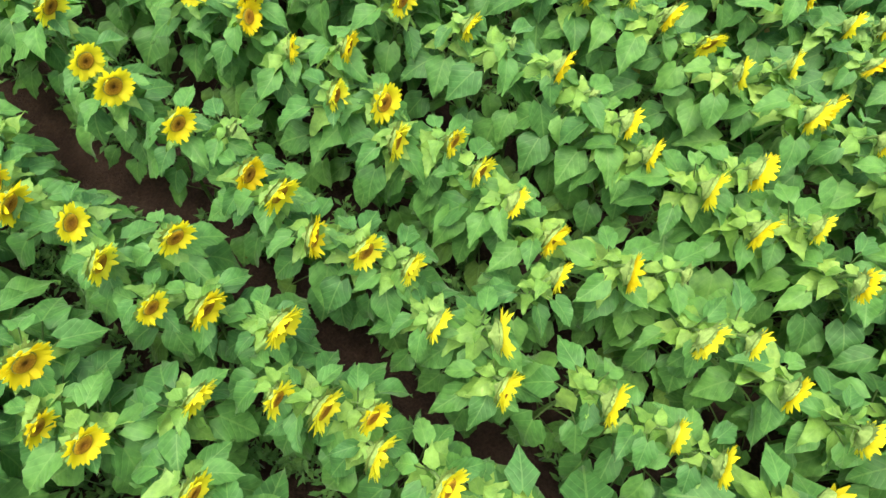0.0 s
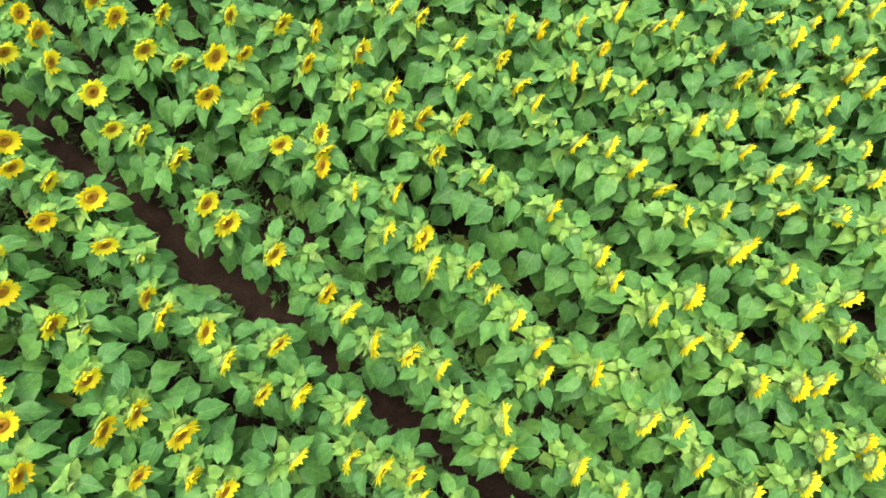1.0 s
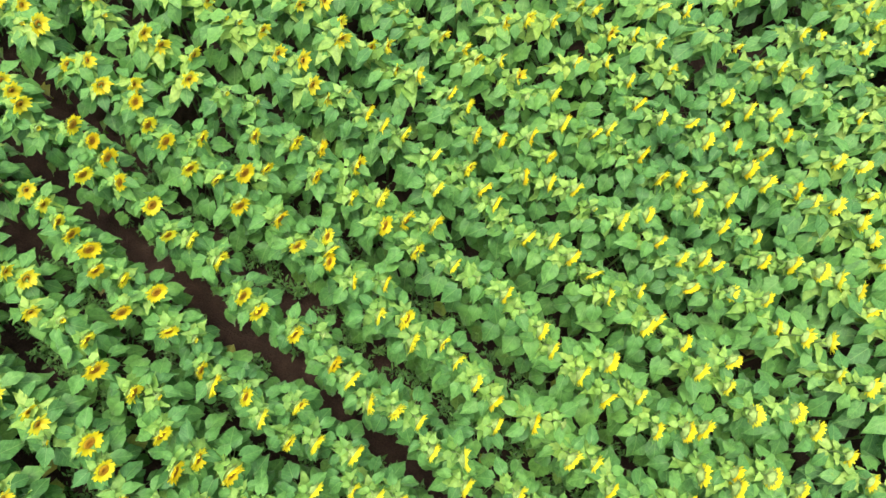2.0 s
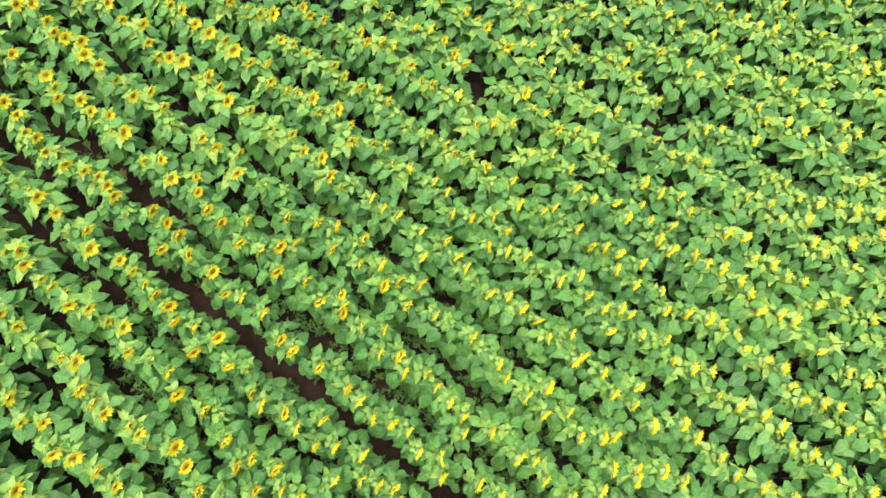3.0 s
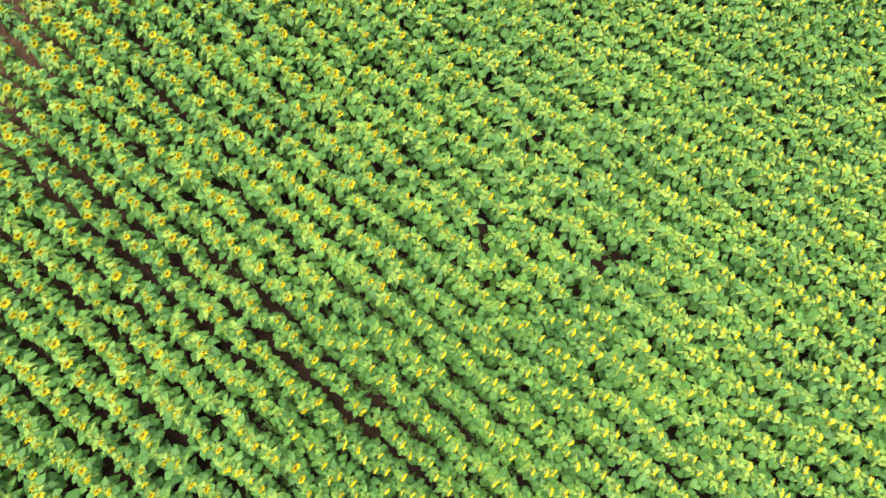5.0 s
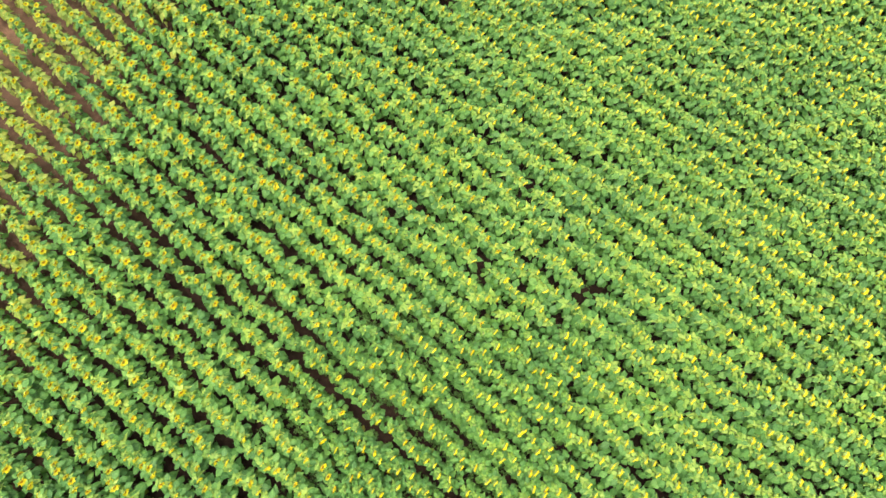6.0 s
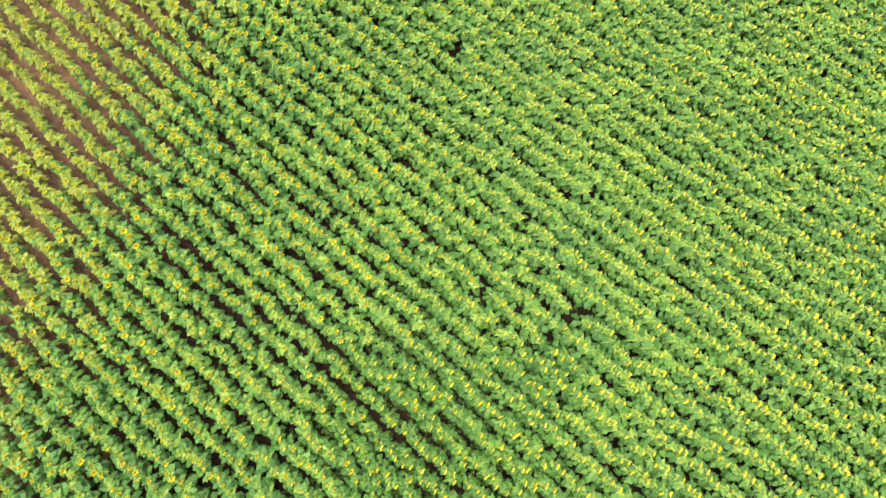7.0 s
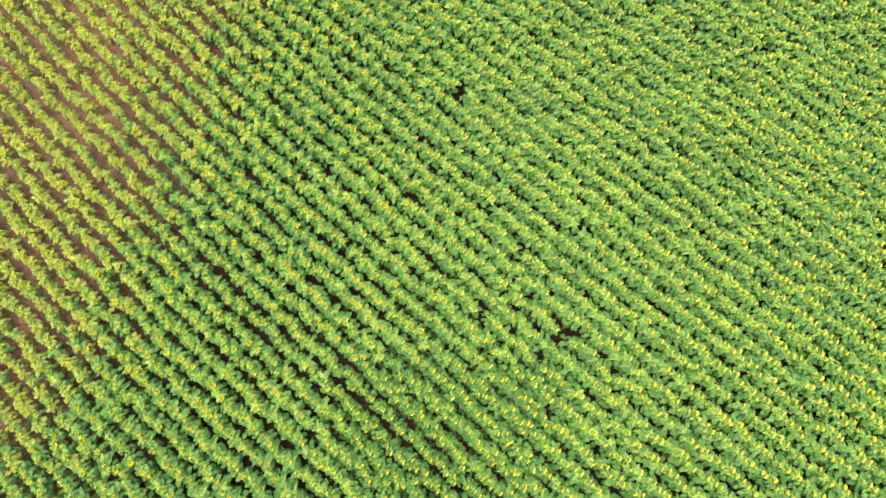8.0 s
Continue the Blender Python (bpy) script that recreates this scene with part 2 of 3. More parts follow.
def blade(rs, stations, across, droop, bend, fold, width, teeth=0.0, lance=False):
    """A heart-shaped leaf blade of length 1 along +x from the origin, pleated along its midrib and bowed down."""
    u = np.linspace(0, 1, stations) ** 0.9
    heart, spear = [0.32, 0.82, 1.0, 0.94, 0.68, 0.32, 0.085, 0.0], [0.3, 0.85, 1.0, 0.9, 0.62, 0.28, 0.08, 0.0]
    half = width * np.interp(u, [0, 0.07, 0.2, 0.34, 0.55, 0.78, 0.93, 1.0], spear if lance else heart)
    if teeth:
        half = half * (1 + teeth * np.where(np.arange(stations) % 2, 1, -1))
    s = np.linspace(-1, 1, across)
    pitch = -droop - bend * u
    step = np.diff(u, prepend=0)
    x, z = np.cumsum(step * np.cos(pitch)), np.cumsum(step * np.sin(pitch))
    lobe = (0.03 if lance else 0.16) * np.clip(1 - u / 0.2, 0, 1)
    ripple = 0.065 * np.sin(9 * u + rs.uniform(0, 6))[:, None] * s[None] ** 2 * np.sign(s)[None]
    lift = np.abs(s)[None] * half[:, None] * fold + ripple - 0.12 * half[:, None] * (s[None] ** 2)
    v = np.stack([x[:, None] - lobe[:, None] * np.abs(s)[None] - np.sin(pitch)[:, None] * lift * 0.6, half[:, None] * s[None] * math.cos(fold), z[:, None] + np.cos(pitch)[:, None] * lift], -1)
    v[:, :, 1] += (0.1 * rs.uniform(-1, 1) * u**2)[:, None]
    v[1:-1] += rs.normal(0, 0.011 if across > 3 else 0.006, v[1:-1].shape) * np.abs(s)[None, :, None]
    uv = np.stack(np.broadcast_arrays(u[:, None], 0.5 + 0.5 * s[None] * (half / width)[:, None]), -1)
    return v.reshape(-1, 3), strip_faces(stations, across), uv.reshape(-1, 2)


def leaf_shape(rs, level, stations, across, sides, mat=0, stalk=0.55, stalk_mat=0):
    """A leaf with its stalk, blade length 1. level 0 (low, hanging) to 1 (top, raised)."""
    crown = level > 1
    rise = 0.6 + rs.uniform(-0.25, 0.25) if crown else 0.35 + 0.45 * level + rs.uniform(-0.15, 0.15)
    droop = rs.uniform(-0.25, 0.35) if crown else 0.72 - 0.6 * level + rs.uniform(-0.3, 0.3)
    half = (0.37 if crown else 0.48 - 0.08 * level) + rs.uniform(-0.06, 0.05)
    teeth = 0.028 if across > 3 else 0.09 if stations > 4 else 0.0
    v, f, uv = blade(rs, stations, across, droop, 0.5 + rs.uniform(-0.2, 0.45), 0.38 + rs.uniform(-0.2, 0.25), half, teeth, crown)
    tip = np.array([stalk * math.cos(rise), 0.0, stalk * math.sin(rise)])
    out = Shape().add(v + tip, f, uv, mat)
    if sides:
        mid = tip * 0.5 + (0, 0, 0.03)
        out.add(*tube([(0, 0, 0), mid, tip], [0.03, 0.024, 0.02], sides), stalk_mat)
    return out


def petal_ring(rs, count, stations, across, inner, outer, mat=0):
    """Ray petals round +x, a little uneven, some curled forward and some back."""
    out = Shape()
    for i in range(count):
        length = (outer - inner) * rs.uniform(0.86, 1.1)
        u = np.linspace(0, 1, stations)
        half = (0.0165 if across > 2 else 0.0175) * np.interp(u, [0, 0.35, 0.7, 1], [0.6, 1.0, 0.95, 0.22]) * (26 / count) ** 0.5
        s = np.linspace(-1, 1, across)
        tilt, curl = rs.uniform(0.2, 0.85), rs.uniform(-0.6, 0.3)
        rise = length * (np.sin(tilt) * u + 0.5 * curl * u**2)
        v = np.stack(np.broadcast_arrays((rise[:, None] - 0.25 * half[:, None] * (1 - np.abs(s))[None]), half[:, None] * s[None], (inner + length * u * math.cos(tilt))[:, None]), -1).reshape(-1, 3)
        v = turn(v, rx=2 * math.pi * (i + rs.uniform(-0.25, 0.25)) / count)
        uv = np.stack(np.broadcast_arrays(u[:, None], 0.5 + 0.5 * s[None]), -1).reshape(-1, 2)
        out.add(v, strip_faces(stations, across), uv, mat)
    return out


def dome(profile, sides, mat=0):
    """A turned shape round +x: profile rows of (x, radius)."""
    p = np.array(profile, float)
    a = np.linspace(0, 2 * np.pi, sides + 1)
    v = np.stack(np.broadcast_arrays(p[:, 0, None], p[:, 1, None] * np.cos(a), p[:, 1, None] * np.sin(a)), -1).reshape(-1, 3)
    uv = np.stack([np.repeat(p[:, 1] / p[:, 1].max(), sides + 1), np.tile(a / 6.2832, len(p))], -1)
    return Shape().add(v, strip_faces(len(p), sides + 1), uv, mat)


DISC = [(0.004, 0.043), (0.012, 0.038), (0.014, 0.026), (0.009, 0.013), (0.006, 0.0)]
CALYX = [(0.006, 0.042), (-0.008, 0.054), (-0.024, 0.04), (-0.034, 0.016), (-0.046, 0.0075)]
NECK = 0.22  # how far the head hangs out over the foot of the stem
TOP = 1.25  # height of the heads


def bracts(rs, count, mat=0):
    out = Shape()
    for i in range(count):
        length, w = rs.uniform(0.035, 0.06), 0.0125
        v = np.array([(-0.012, -w, 0.036), (-0.012, w, 0.036), (-0.016, -w * 0.8, 0.036 + length * 0.5), (-0.016, w * 0.8, 0.036 + length * 0.5), (-0.012 + rs.uniform(-0.012, 0.01), 0, 0.036 + length)])
        out.add(turn(v, rx=2 * math.pi * (i + rs.uniform(-0.3, 0.3)) / count), [(0, 1, 2), (1, 3, 2), (2, 3, 4)], np.full((5, 2), 0.3), mat)
    return out


def stem_path(rs):
    b = rs.uniform(-0.03, 0.03, 3)
    return np.array([(0, 0, -0.03), (0.015, b[0], 0.35), (0.045, b[1], 0.7), (0.1, b[2], 1.0), (0.14, 0.4 * b[2], 1.17), (0.17, 0, 1.235), (NECK - 0.03, 0, TOP - 0.002)])


STEM_R = [0.014, 0.0135, 0.012, 0.0105, 0.009, 0.0085, 0.0075]


def stem_at(path, z):
    return np.array([np.interp(z, path[:, 2], path[:, i]) for i in range(2)])


def leaf_plan(rs):
    """Where the leaves sit on one plant: height, turn, blade length, level."""
    a, plan = rs.uniform(0, 6.28), []
    for i in range(18):
        q = i / 17
        z = 0.26 + 0.84 * q**0.8
        size = np.interp(q, [0, 0.3, 0.65, 1], [0.175, 0.205, 0.195, 0.145]) * rs.uniform(0.82, 1.2)
        plan.append((z, a, size, min(0.95, 0.08 + 0.8 * q)))
        a += 2.4 + rs.uniform(-0.35, 0.35)
    for i in range(10):
        plan.append((0.99 + 0.024 * i, a, rs.uniform(0.14, 0.2) * (1 - 0.045 * i), 1.25))
        a += 2.4 + rs.uniform(-0.4, 0.4)
    return plan


# ---------------------------------------------------------------- ground: one sheet out to the horizon
def axis_cuts(lo, hi, step):
    inner = np.arange(lo, hi, step)
    out = [1.5, 4, 9, 20, 45, 110, 300, 900, 2400]
    return np.concatenate([lo - np.array(out[::-1]), inner, hi + np.array(out)])


def make_ground():
    xs, ys = axis_cuts(-32, 15, 0.5), axis_cuts(-13, 34, 0.175)
    gx, gy = np.meshgrid(xs, ys, indexing="ij")
    inside = (gx > -33) & (gx < 16) & (gy > -14) & (gy < 35)
    ridge = 0.035 * np.cos(2 * np.pi * ((gy - bend(gx)) / SPACING - PHASE))
    rough = rng.uniform(-0.012, 0.014, gx.shape)
    gz = np.where(inside, ridge + rough - 0.03, -0.03)
    v = np.stack([gx, gy, gz], -1).reshape(-1, 3)
    f = strip_faces(len(xs), len(ys))
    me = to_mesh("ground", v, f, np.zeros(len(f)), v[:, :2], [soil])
    return tagged(new("ground", me), "dark brown bare field soil in low ridges between crop rows", "ground", kind="structure")


make_ground()


# ---------------------------------------------------------------- sunflowers standing nearest, each a thing with its parts
def part(name, me, parent, m, label=""):
    ob = new(name, me)
    ob.parent = parent
    ob.matrix_basis = m
    return tagged(ob, label)


def shape_mesh(name, shape, mats):
    return to_mesh(name, *shape.arrays(), mats)


rs = np.random.default_rng(3)
LEAVES, LONG_STALKED = ([[shape_mesh("leaf", leaf_shape(rs, lv, 11, 5, 3, stalk=reach, stalk_mat=1), [old_one if lv < 0.2 else leaf_one, stem_green]) for _ in range(5)] for lv in (0.08, 0.3, 0.55, 0.8)] for reach in (0.85, 1.05))
YOUNGS = [shape_mesh("young_leaf", leaf_shape(rs, 1.2, 7, 3, 3, stalk=0.2), [young_one]) for _ in range(5)]
PATHS = [stem_path(rs) for _ in range(7)]
STEMS = [shape_mesh("stem", Shape().add(*tube(p, STEM_R, 6)), [stem_green]) for p in PATHS]
RINGS = [shape_mesh("petal_ring", petal_ring(rs, 46, 4, 3, 0.038, 0.098), [petal_one]) for _ in range(6)]
DISC_MESH = shape_mesh("seed_disc", dome(DISC, 16), [disc_brown])
HEADS = []
for _ in range(3):
    s = dome(CALYX, 14)
    b = bracts(rs, 20)
    s.add(*[b.arrays()[i] for i in (0, 1, 3)])
    HEADS.append(shape_mesh("flower_head", s, [bract_green]))
BUD_RING = [shape_mesh("petal_ring", petal_ring(rs, 14, 3, 2, 0.012, 0.04), [petal_one]) for _ in range(2)]
LOOKS = {
    "open": "tall sunflower with yellow petals, brown disc and broad green leaves",
    "bud": "green sunflower plant with a small half-open yellow bud",
    "leafy": "leafy green sunflower plant with its bud still closed",
    "edge": "yellow sunflower on a leafy stalk beside the bare soil strip",
}


def sunflower(r, x, y, off, kind, height):
    """One sunflower whose head is at (x, y), off by that much from the line of its row; its foot stands nearer to the line."""
    yaw = math.asin(max(-0.7, min(0.7, 0.55 * off / NECK)))
    foot = Vector((x - height * NECK * math.cos(yaw), y - height * NECK * math.sin(yaw), 0))
    thing = tagged(new("sunflower"), LOOKS["edge" if r in (0, 1) and kind == "open" else kind], "sunflower", "sunflowers in the field")
    thing.matrix_basis = Matrix.LocRotScale(foot, Euler((0, 0, yaw)), (height,) * 3)
    w = rs.integers(len(PATHS))
    path = PATHS[w]
    part("stem", STEMS[w], thing, Matrix())
    for z, a, size, level in leaf_plan(rs):
        at = stem_at(path, z)
        size = size * min(spread(x, y), 1.12) * (0.87 if r in (0, 1) else 1.0)
        me = YOUNGS[rs.integers(5)] if level > 1 else (LONG_STALKED if closed(x, y) else LEAVES)[min(3, int(level * 4.2))][rs.integers(5)]
        m = Matrix.LocRotScale((*at, z), Euler((rs.normal(0, 0.4 if level > 1 else 0.18), rs.normal(0, 0.35 if level > 1 else 0.14), a)), (size,) * 3)
        part("young_leaf" if level > 1 else "leaf", me, thing, m, "pale small upper leaf" if level > 1 else "")
    tilt = rs.normal(max(-0.14, 0.06 - 0.04 * max(0, r)), 0.14)
    k = rs.uniform(0.95, 1.28) * (1.0 if kind == "open" else 0.62)
    m = Matrix.LocRotScale((NECK, 0, TOP), Euler((0, -tilt, rs.normal(0.06, 0.2) - yaw)), (k,) * 3) @ Matrix.Rotation(rs.uniform(0, 6.28), 4, "X")
    head = part("flower_head", HEADS[rs.integers(3)], thing, m, "green calyx with pointed bracts")
    if kind == "open":
        part("petal_ring", RINGS[rs.integers(6)], head, Matrix(), "bright yellow ray petals")
        part("seed_disc", DISC_MESH, head, Matrix(), "brown seed disc")
    elif kind == "bud":
        part("petal_ring", BUD_RING[rs.integers(2)], head, Matrix(), "short unopened yellow petals")
    return thing


# Heads along each row: (along the row, off its line).
NEAR = {}


def near_row(r, heads):
    spots = [(x, off, "open") for x, off in heads]
    xs = sorted(x for x, _ in heads)
    for a, b in zip(xs, xs[1:]):
        if b - a > 0.44:
            spots.append((0.5 * (a + b), rs.uniform(-0.1, 0.1), "bud" if rs.random() < 0.5 else "leafy"))
    lo, hi = xs[0] - 0.55, xs[-1] + 0.55
    for edge, way in ((xs[0], -1), (xs[-1], 1)):
        for j in (1, 2):
            spots.append((edge + way * (0.27 * j + rs.uniform(-0.05, 0.05)), rs.uniform(-0.14, 0.14), "open" if rs.random() < 0.85 else "bud"))
    NEAR[r] = (lo - 0.14, hi + 0.14)
    for x, off, kind in spots:
        sunflower(r, x, row_y(r) + off, off, kind, rs.uniform(0.96, 1.04))


near_row(-2, [(-2.62, 0.05), (-2.30, -0.08), (-1.77, 0.33)])
near_row(-1, [(-3.32, -0.09), (-2.92, -0.04), (-2.44, -0.15), (-2.14, -0.31), (-2.05, -0.11), (-1.73, -0.03), (-1.52, -0.19), (-1.29, -0.12), (-1.08, 0.29)])
near_row(0, [(-4.19, -0.02), (-4.00, -0.13), (-3.76, -0.04), (-3.53, -0.27), (-3.42, 0.06), (-3.04, -0.14), (-2.59, -0.23), (-2.38, -0.27), (-2.09, -0.17), (-1.85, -0.23), (-1.65, 0.06), (-1.53, -0.24), (-1.33, -0.10), (-0.99, 0.03), (-0.81, -0.22), (-0.61, -0.14), (-0.43, -0.04), (-0.31, -0.15)])
near_row(1, [(-5.06, 0.12), (-4.85, -0.20), (-4.79, 0.08), (-4.49, -0.05), (-4.10, -0.02), (-3.76, -0.15), (-3.55, -0.05), (-3.15, -0.05), (-2.75, -0.18), (-2.54, -0.20), (-2.13, -0.16), (-1.66, -0.16), (-1.43, -0.18), (-1.16, -0.25), (-0.93, -0.15), (-0.70, -0.10), (-0.45, -0.24), (-0.18, -0.13), (-0.12, 0.30), (-0.03, -0.30), (0.38, -0.09)])
near_row(2, [(-4.48, -0.13), (-4.21, 0.12), (-4.08, -0.20), (-3.78, -0.13), (-3.62, 0.10), (-3.50, 0.29), (-3.41, -0.20), (-3.01, -0.06), (-2.68, -0.18), (-2.51, 0.07), (-2.39, -0.02), (-2.34, -0.11), (-2.02, -0.13), (-1.75, 0.04), (-1.60, -0.25), (-1.39, -0.11), (-1.20, -0.25), (-0.96, -0.08), (-0.75, -0.14), (-0.50, -0.21), (-0.25, -0.23), (0.15, -0.18), (0.61, -0.23), (0.79, -0.14), (1.02, -0.26), (1.40, -0.21)])
near_row(3, [(-3.83, -0.22), (-3.44, -0.02), (-3.20, 0.10), (-3.02, -0.19), (-2.77, 0.17), (-2.60, -0.13), (-2.35, 0.03), (-2.14, -0.19), (-2.01, 0.01), (-1.75, 0.14), (-1.72, -0.21), (-1.34, -0.08), (-0.76, -0.03), (-0.28, -0.11), (-0.09, -0.20), (0.26, -0.25), (0.41, 0.03), (0.57, -0.29), (0.81, -0.07), (1.09, -0.26), (1.33, -0.08), (1.44, 0.02), (1.64, -0.33), (1.89, -0.13), (1.94, -0.26)])
near_row(4, [(-2.86, -0.00), (-2.61, 0.06), (-2.22, 0.08), (-1.97, -0.24), (-1.85, 0.16), (-1.60, 0.09), (-1.41, 0.03), (-0.93, -0.08), (-0.71, 0.03), (-0.45, 0.00), (-0.18, 0.02), (0.06, -0.13), (0.28, 0.12), (0.51, -0.17), (0.57, -0.04), (0.89, -0.08), (1.15, -0.23), (1.36, 0.06), (1.46, -0.16), (1.77, -0.27)])
near_row(5, [(-2.03, -0.15), (-1.79, -0.01), (-1.54, 0.18), (-1.34, -0.24), (-1.25, 0.10), (-1.09, -0.12), (-0.83, -0.04), (-0.26, -0.05), (-0.08, 0.19), (0.17, 0.01), (0.45, 0.01), (0.63, 0.16), (0.68, -0.20), (0.78, 0.16), (1.04, 0.00)])
near_row(6, [(-1.36, -0.16), (-1.03, 0.01), (-0.93, 0.15), (-0.48, 0.10), (-0.18, -0.03), (-0.02, 0.08), (0.19, 0.12), (0.28, -0.14), (0.52, 0.17), (0.61, -0.15), (0.96, 0.02), (1.14, -0.19)])
near_row(7, [(-0.55, -0.12), (-0.25, 0.09), (-0.01, -0.05), (0.06, 0.28), (0.28, 0.12), (0.53, -0.07), (0.59, 0.27), (0.75, -0.10)])
near_row(8, [(0.43, 0.03)])


# ---------------------------------------------------------------- the rest of the field: past counting, one mesh
def field_plant(rs, stalk):
    """One plant of the wide field, as arrays: leaf 0, young leaf 1, stem 2, petal 3, disc 4, bract 5, low old leaf 6."""
    out = Shape()
    path = stem_path(rs)
    sparse = path[[0, 2, 4, 6]]
    wide = rs.uniform(1.08, 1.26)
    out.add(*tube(sparse, [0.014, 0.012, 0.009, 0.0075], 3), 2)
    for i, (z, a, size, level) in enumerate(leaf_plan(rs)):
        if i in (1, 3, 5, 26):
            continue
        s = leaf_shape(rs, level, 4 if level < 1 else 5, 3, 0, 1 if level > 1 else 0, stalk if level < 1 else 0.14)
        v, f, m, uv = s.arrays()
        v = turn(v * size * wide * (1.08 if level > 1 else 1.0), rs.normal(0, 0.3 if level > 1 else 0.15), rs.normal(0, 0.25 if level > 1 else 0.1), a) + (*stem_at(path, z), z)
        out.add(v, f, uv, 1 if level > 1 else 6 if level < 0.2 else 0)
    kind = rs.random()
    k = rs.uniform(0.9, 1.12) * (1.0 if kind < 0.93 else 0.6)
    head = [petal_ring(rs, 18, 3, 2, 0.034, 0.106, 3), dome([CALYX[0], (-0.008, 0.064), CALYX[3]], 7, 5)] if kind < 0.93 else [petal_ring(rs, 8, 2, 2, 0.012, 0.045, 3), dome(CALYX[:1] + CALYX[2:4], 6, 5)]
    if kind < 0.93:
        head.append(dome([(x, 0.74 * radius) for x, radius in (DISC[0], DISC[2], DISC[4])], 7, 4))
    ry, rz = -rs.normal(0.05 if stalk < 0.75 else -0.12, 0.14), rs.normal(0, 0.1)
    for s in head:
        v, f, m, uv = s.arrays()
        out.add(turn(v * k, 0, ry, rz) + (NECK, 0, TOP), f, uv, m[0])
    return out.arrays()


# What the field covers: an oblique four-sided piece of ground.
CORNERS = [(-29.2, 2.8), (1.3, 30.0), (13.9, 10.5), (-12.1, -12.2)]


# Spots where plants failed and the soil lies open.
BARE = [(-6.1, 2.45), (-3.93, 13.92), (-3.43, 5.96), (-8.4, 6.2), (-9.5, 6.84), (-8.73, 4.19)]


def inside_field(x, y):
    for (ax, ay), (bx, by) in zip(CORNERS, CORNERS[1:] + CORNERS[:1]):
        if (bx - ax) * (y - ay) - (by - ay) * (x - ax) > 0:
            return False
    return True


def make_field():
    r2 = np.random.default_rng(5)
    upright, reaching = ([field_plant(r2, stalk) for _ in range(24)] for stalk in (0.72, 0.8))
    yellowing = np.array([7, 1, 2, 3, 4, 5, 7])
    vs, fs, ms, uvs, n = [], [], [], [], 0
    for r in range(-19, 50):
        x = -32.0 + r2.uniform(0, 0.3)
        while x < 16:
            x += r2.uniform(0.19, 0.31)
            y = row_y(r, x) + r2.normal(0, 0.06)
            over = closed(x, y, r2.uniform(-1.5, 4))
            if not inside_field(x, y) or (r in NEAR and NEAR[r][0] < x < NEAR[r][1]):
                continue
            if r2.random() < 0.012 or min(math.hypot(x - NECK - a, y - b) for a, b in BARE) < 0.18:
                continue
            v, f, m, uv = (reaching if over else upright)[r2.integers(24)]
            g = float(growth(x, y))
            if r2.random() < (3.6 - (x + 19.3) * 0.93 - (y - 8.5) * 0.367) / 6.0:
                m = yellowing[m]
            g *= r2.uniform(0.87, 1.1)
            yaw = r2.normal(0.06, 0.17)
            c, s = math.cos(yaw), math.sin(yaw)
            wide = spread(x, y) * (0.92 if r in (0, 1) else 1.0)
            w = v * g * (wide, wide, 1.0)
            w = np.stack([c * w[:, 0] - s * w[:, 1] + x - NECK * g * wide, s * w[:, 0] + c * w[:, 1] + y, w[:, 2]], 1)
            vs.append(w.astype(np.float32)), fs.append(f + n), ms.append(m), uvs.append(uv)
            n += len(v)
    me = to_mesh("sunflower_field", np.concatenate(vs), np.concatenate(fs), np.concatenate(ms), np.concatenate(uvs), [leaf_many, young_many, stem_green, petal_many, disc_brown, bract_green, old_many, stunted_many])
    tagged(new("sunflower_field", me), "wide field of yellow sunflowers in close green rows", "sunflowers", kind="stuff")


make_field()


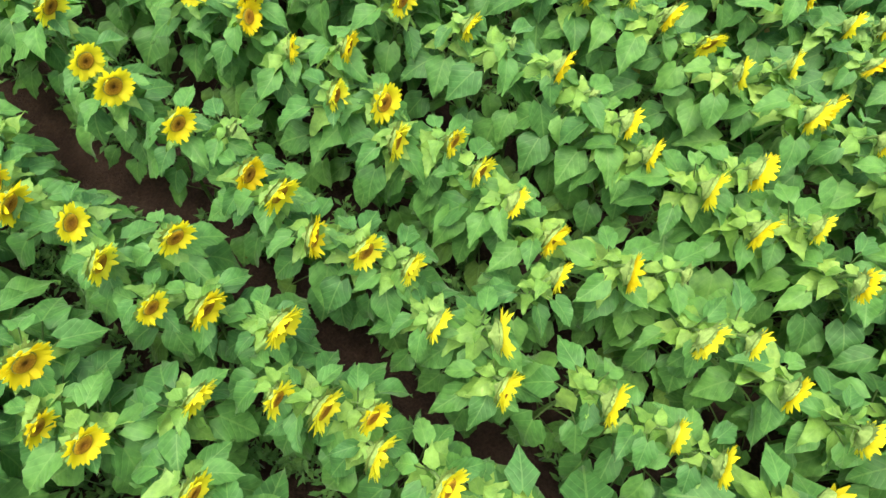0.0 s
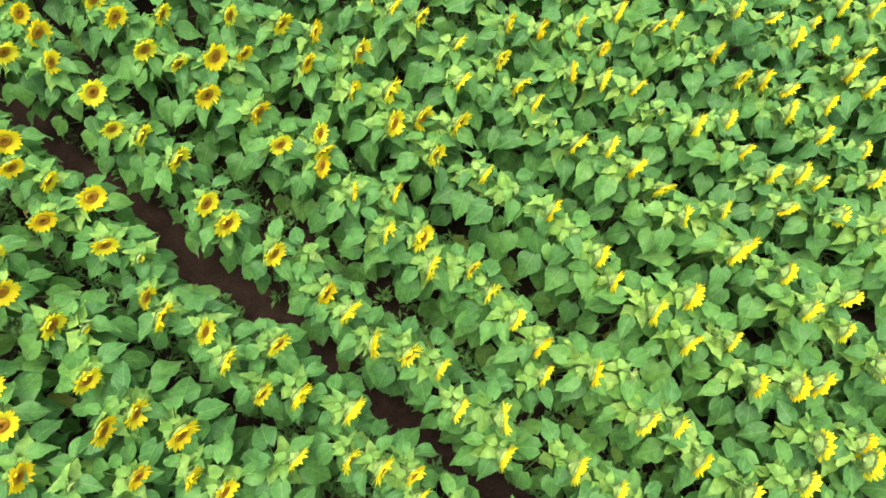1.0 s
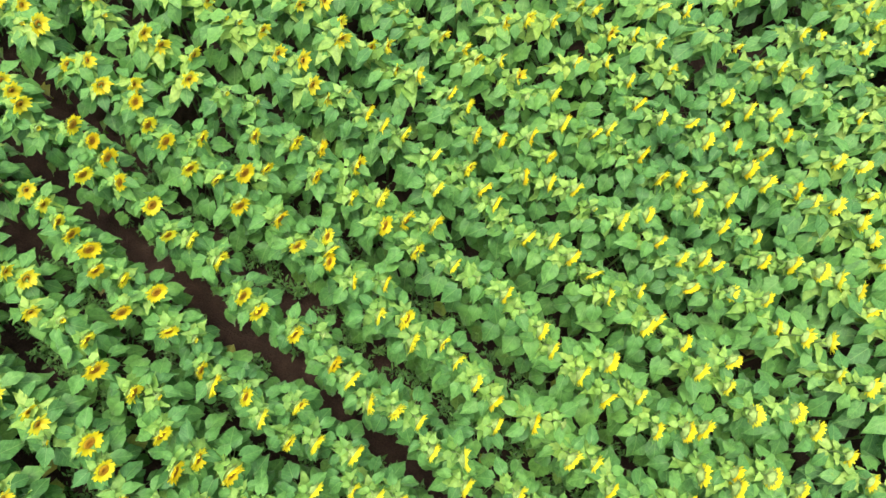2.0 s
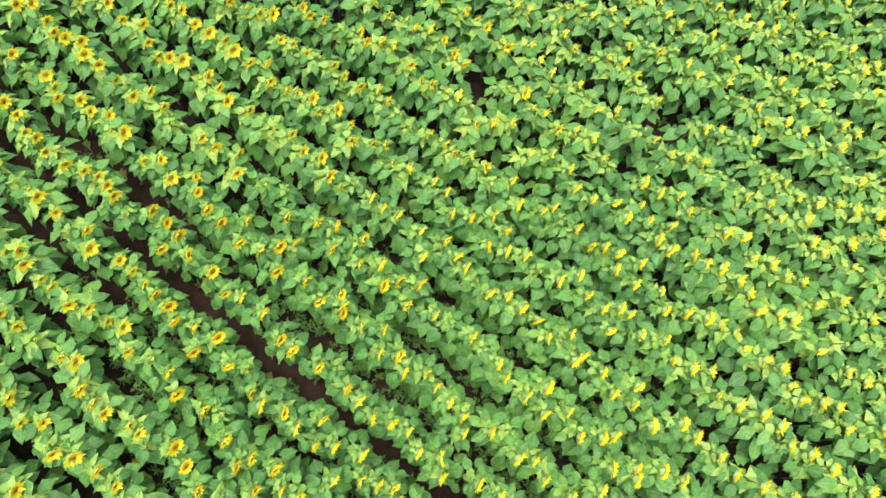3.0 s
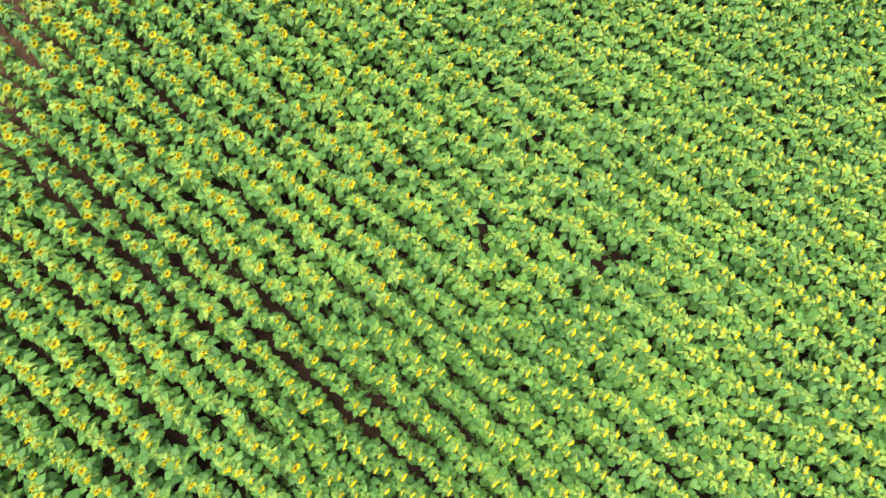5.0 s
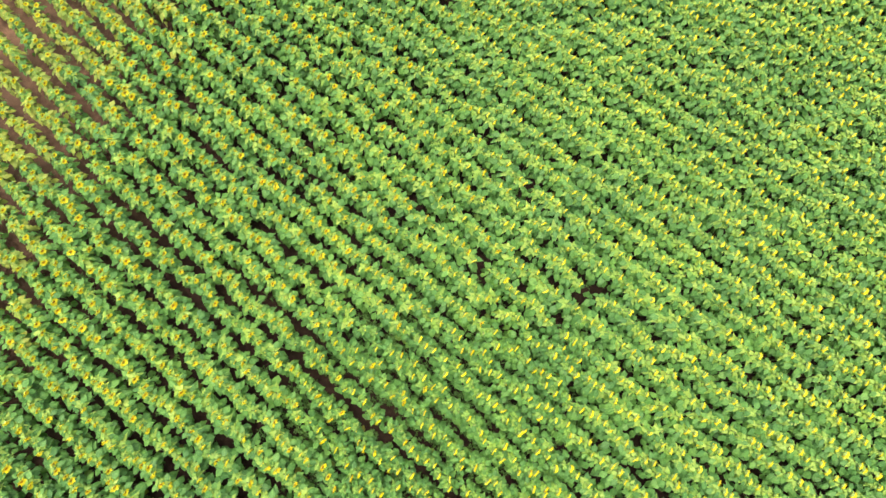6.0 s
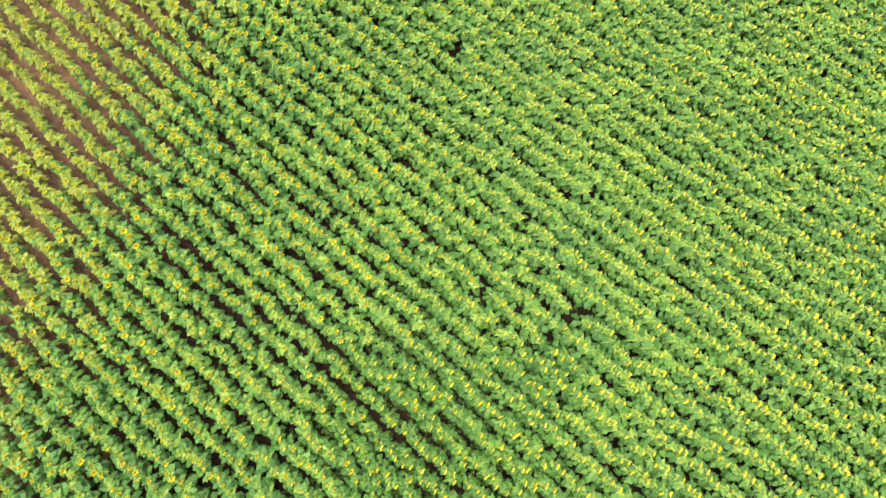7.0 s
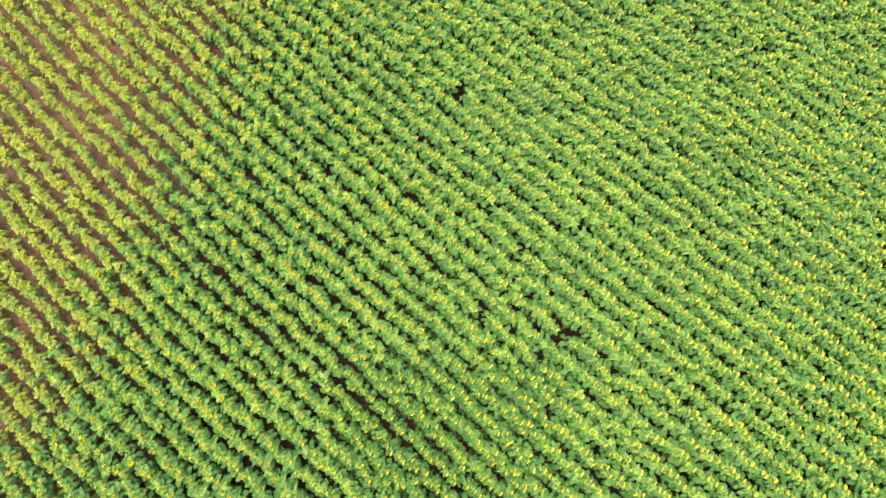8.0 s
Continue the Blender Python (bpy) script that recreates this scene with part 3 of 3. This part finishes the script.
def make_outer_field():
    """The same crop carried on round about, in plain plants of a few leaves and a head."""
    r4 = np.random.default_rng(21)
    vs, fs, ms, uvs, n = [], [], [], [], 0
    kinds = []
    for _ in range(10):
        out, a = Shape(), r4.uniform(0, 6.28)
        for i in range(13):
            crown = i > 7
            long, half = (0.19, 0.065) if crown else (r4.uniform(0.24, 0.3), r4.uniform(0.1, 0.13))
            v = np.array([(0, 0, 0), (0.42 * long, -half, 0.03), (0.42 * long, half, 0.03), (long, 0, -0.07)])
            out.add(turn(v + ((0.03 if crown else 0.1), 0, 0), r4.normal(0, 0.2), r4.uniform(-0.25, 0.3), a) + (0.12, 0, 0.5 + 0.055 * i), [(0, 1, 2), (1, 3, 2)], [(0, 0.5), (0.5, 0), (0.5, 1), (1, 0.5)], 2 if crown else 0)
            a += 2.4
        ring = 0.085 * np.stack([np.zeros(7), np.cos(np.arange(7) * 1.0472), np.sin(np.arange(7) * 1.0472)], 1)
        out.add(np.concatenate([[(0.0, 0, 0)], ring]) + (NECK, 0, TOP), [(0, i + 1, i + 2) for i in range(6)], np.full((8, 2), 0.6), 1)
        out.add(*tube([(0, 0, -0.03), (0.15, 0, 1.1), (NECK, 0, TOP)], [0.014, 0.01, 0.008], 3), 0)
        kinds.append(out.arrays())
    for r in range(-27, 52):
        x = -37.0 + r4.uniform(0, 0.3)
        while x < 21:
            x += r4.uniform(0.26, 0.42)
            y = row_y(r, x) + r4.normal(0, 0.06)
            if inside_field(x, y):
                continue
            v, f, m, uv = kinds[r4.integers(10)]
            w = v * float(growth(x, y)) * r4.uniform(0.88, 1.1)
            yaw = r4.normal(0.06, 0.2)
            c, s = math.cos(yaw), math.sin(yaw)
            w = np.stack([c * w[:, 0] - s * w[:, 1] + x - NECK, s * w[:, 0] + c * w[:, 1] + y, w[:, 2]], 1)
            vs.append(w.astype(np.float32)), fs.append(f + n), ms.append(m), uvs.append(uv)
            n += len(v)
    me = to_mesh("sunflower_field", np.concatenate(vs), np.concatenate(fs), np.concatenate(ms), np.concatenate(uvs), [leaf_many, petal_many, young_many])
    tagged(new("sunflower_field", me), "outer part of the green and yellow sunflower field", "sunflowers", kind="stuff")


make_outer_field()


# ---------------------------------------------------------------- weeds in the strips between the rows
def make_weeds():
    r3 = np.random.default_rng(8)
    out = Shape()
    for _ in range(6500):
        r = int(r3.integers(-16, 44))
        x = r3.uniform(-31, 14)
        close = r3.random() < 0.3
        if close:
            r, x = int(r3.integers(-3, 8)), r3.uniform(-5, 2.5)
        off = r3.normal(0, 0.13) if r else r3.choice((-1, 1)) * r3.uniform(0.2, 0.3)
        y = row_y(r, x) + SPACING * (0.5 + off)
        if not inside_field(x, y) or (r == 0 and r3.random() < 0.6):
            continue
        if not close and noise.noise(Vector((x * 0.35, r * 1.7, 3.0))) < -0.12:
            continue
        tall = r3.uniform(0.1, 0.38)
        for i in range(int(r3.integers(10, 17))):
            length = r3.uniform(0.045, 0.1)
            v = np.array([(0, 0, 0), (0.5, -0.17, 0.16), (0.5, 0.17, 0.16), (1, 0, 0.02)]) * length
            v = turn(v, r3.normal(0, 0.2), r3.uniform(-0.7, 0.2), r3.uniform(0, 6.28)) + (x + r3.normal(0, 0.02), y + r3.normal(0, 0.02), tall * r3.uniform(0.25, 1.0))
            out.add(v, [(0, 1, 2), (1, 3, 2)], [(0, 0.5), (0.5, 0), (0.5, 1), (1, 0.5)])
        out.add(*tube([(x, y, -0.02), (x + 0.01, y, tall * 0.5), (x, y, tall)], [0.006, 0.005, 0.003], 3))
    tagged(new("weeds", shape_mesh("weeds", out, [weed_green])), "low dark green weeds on the soil between crop rows", "weeds", kind="stuff")


make_weeds()
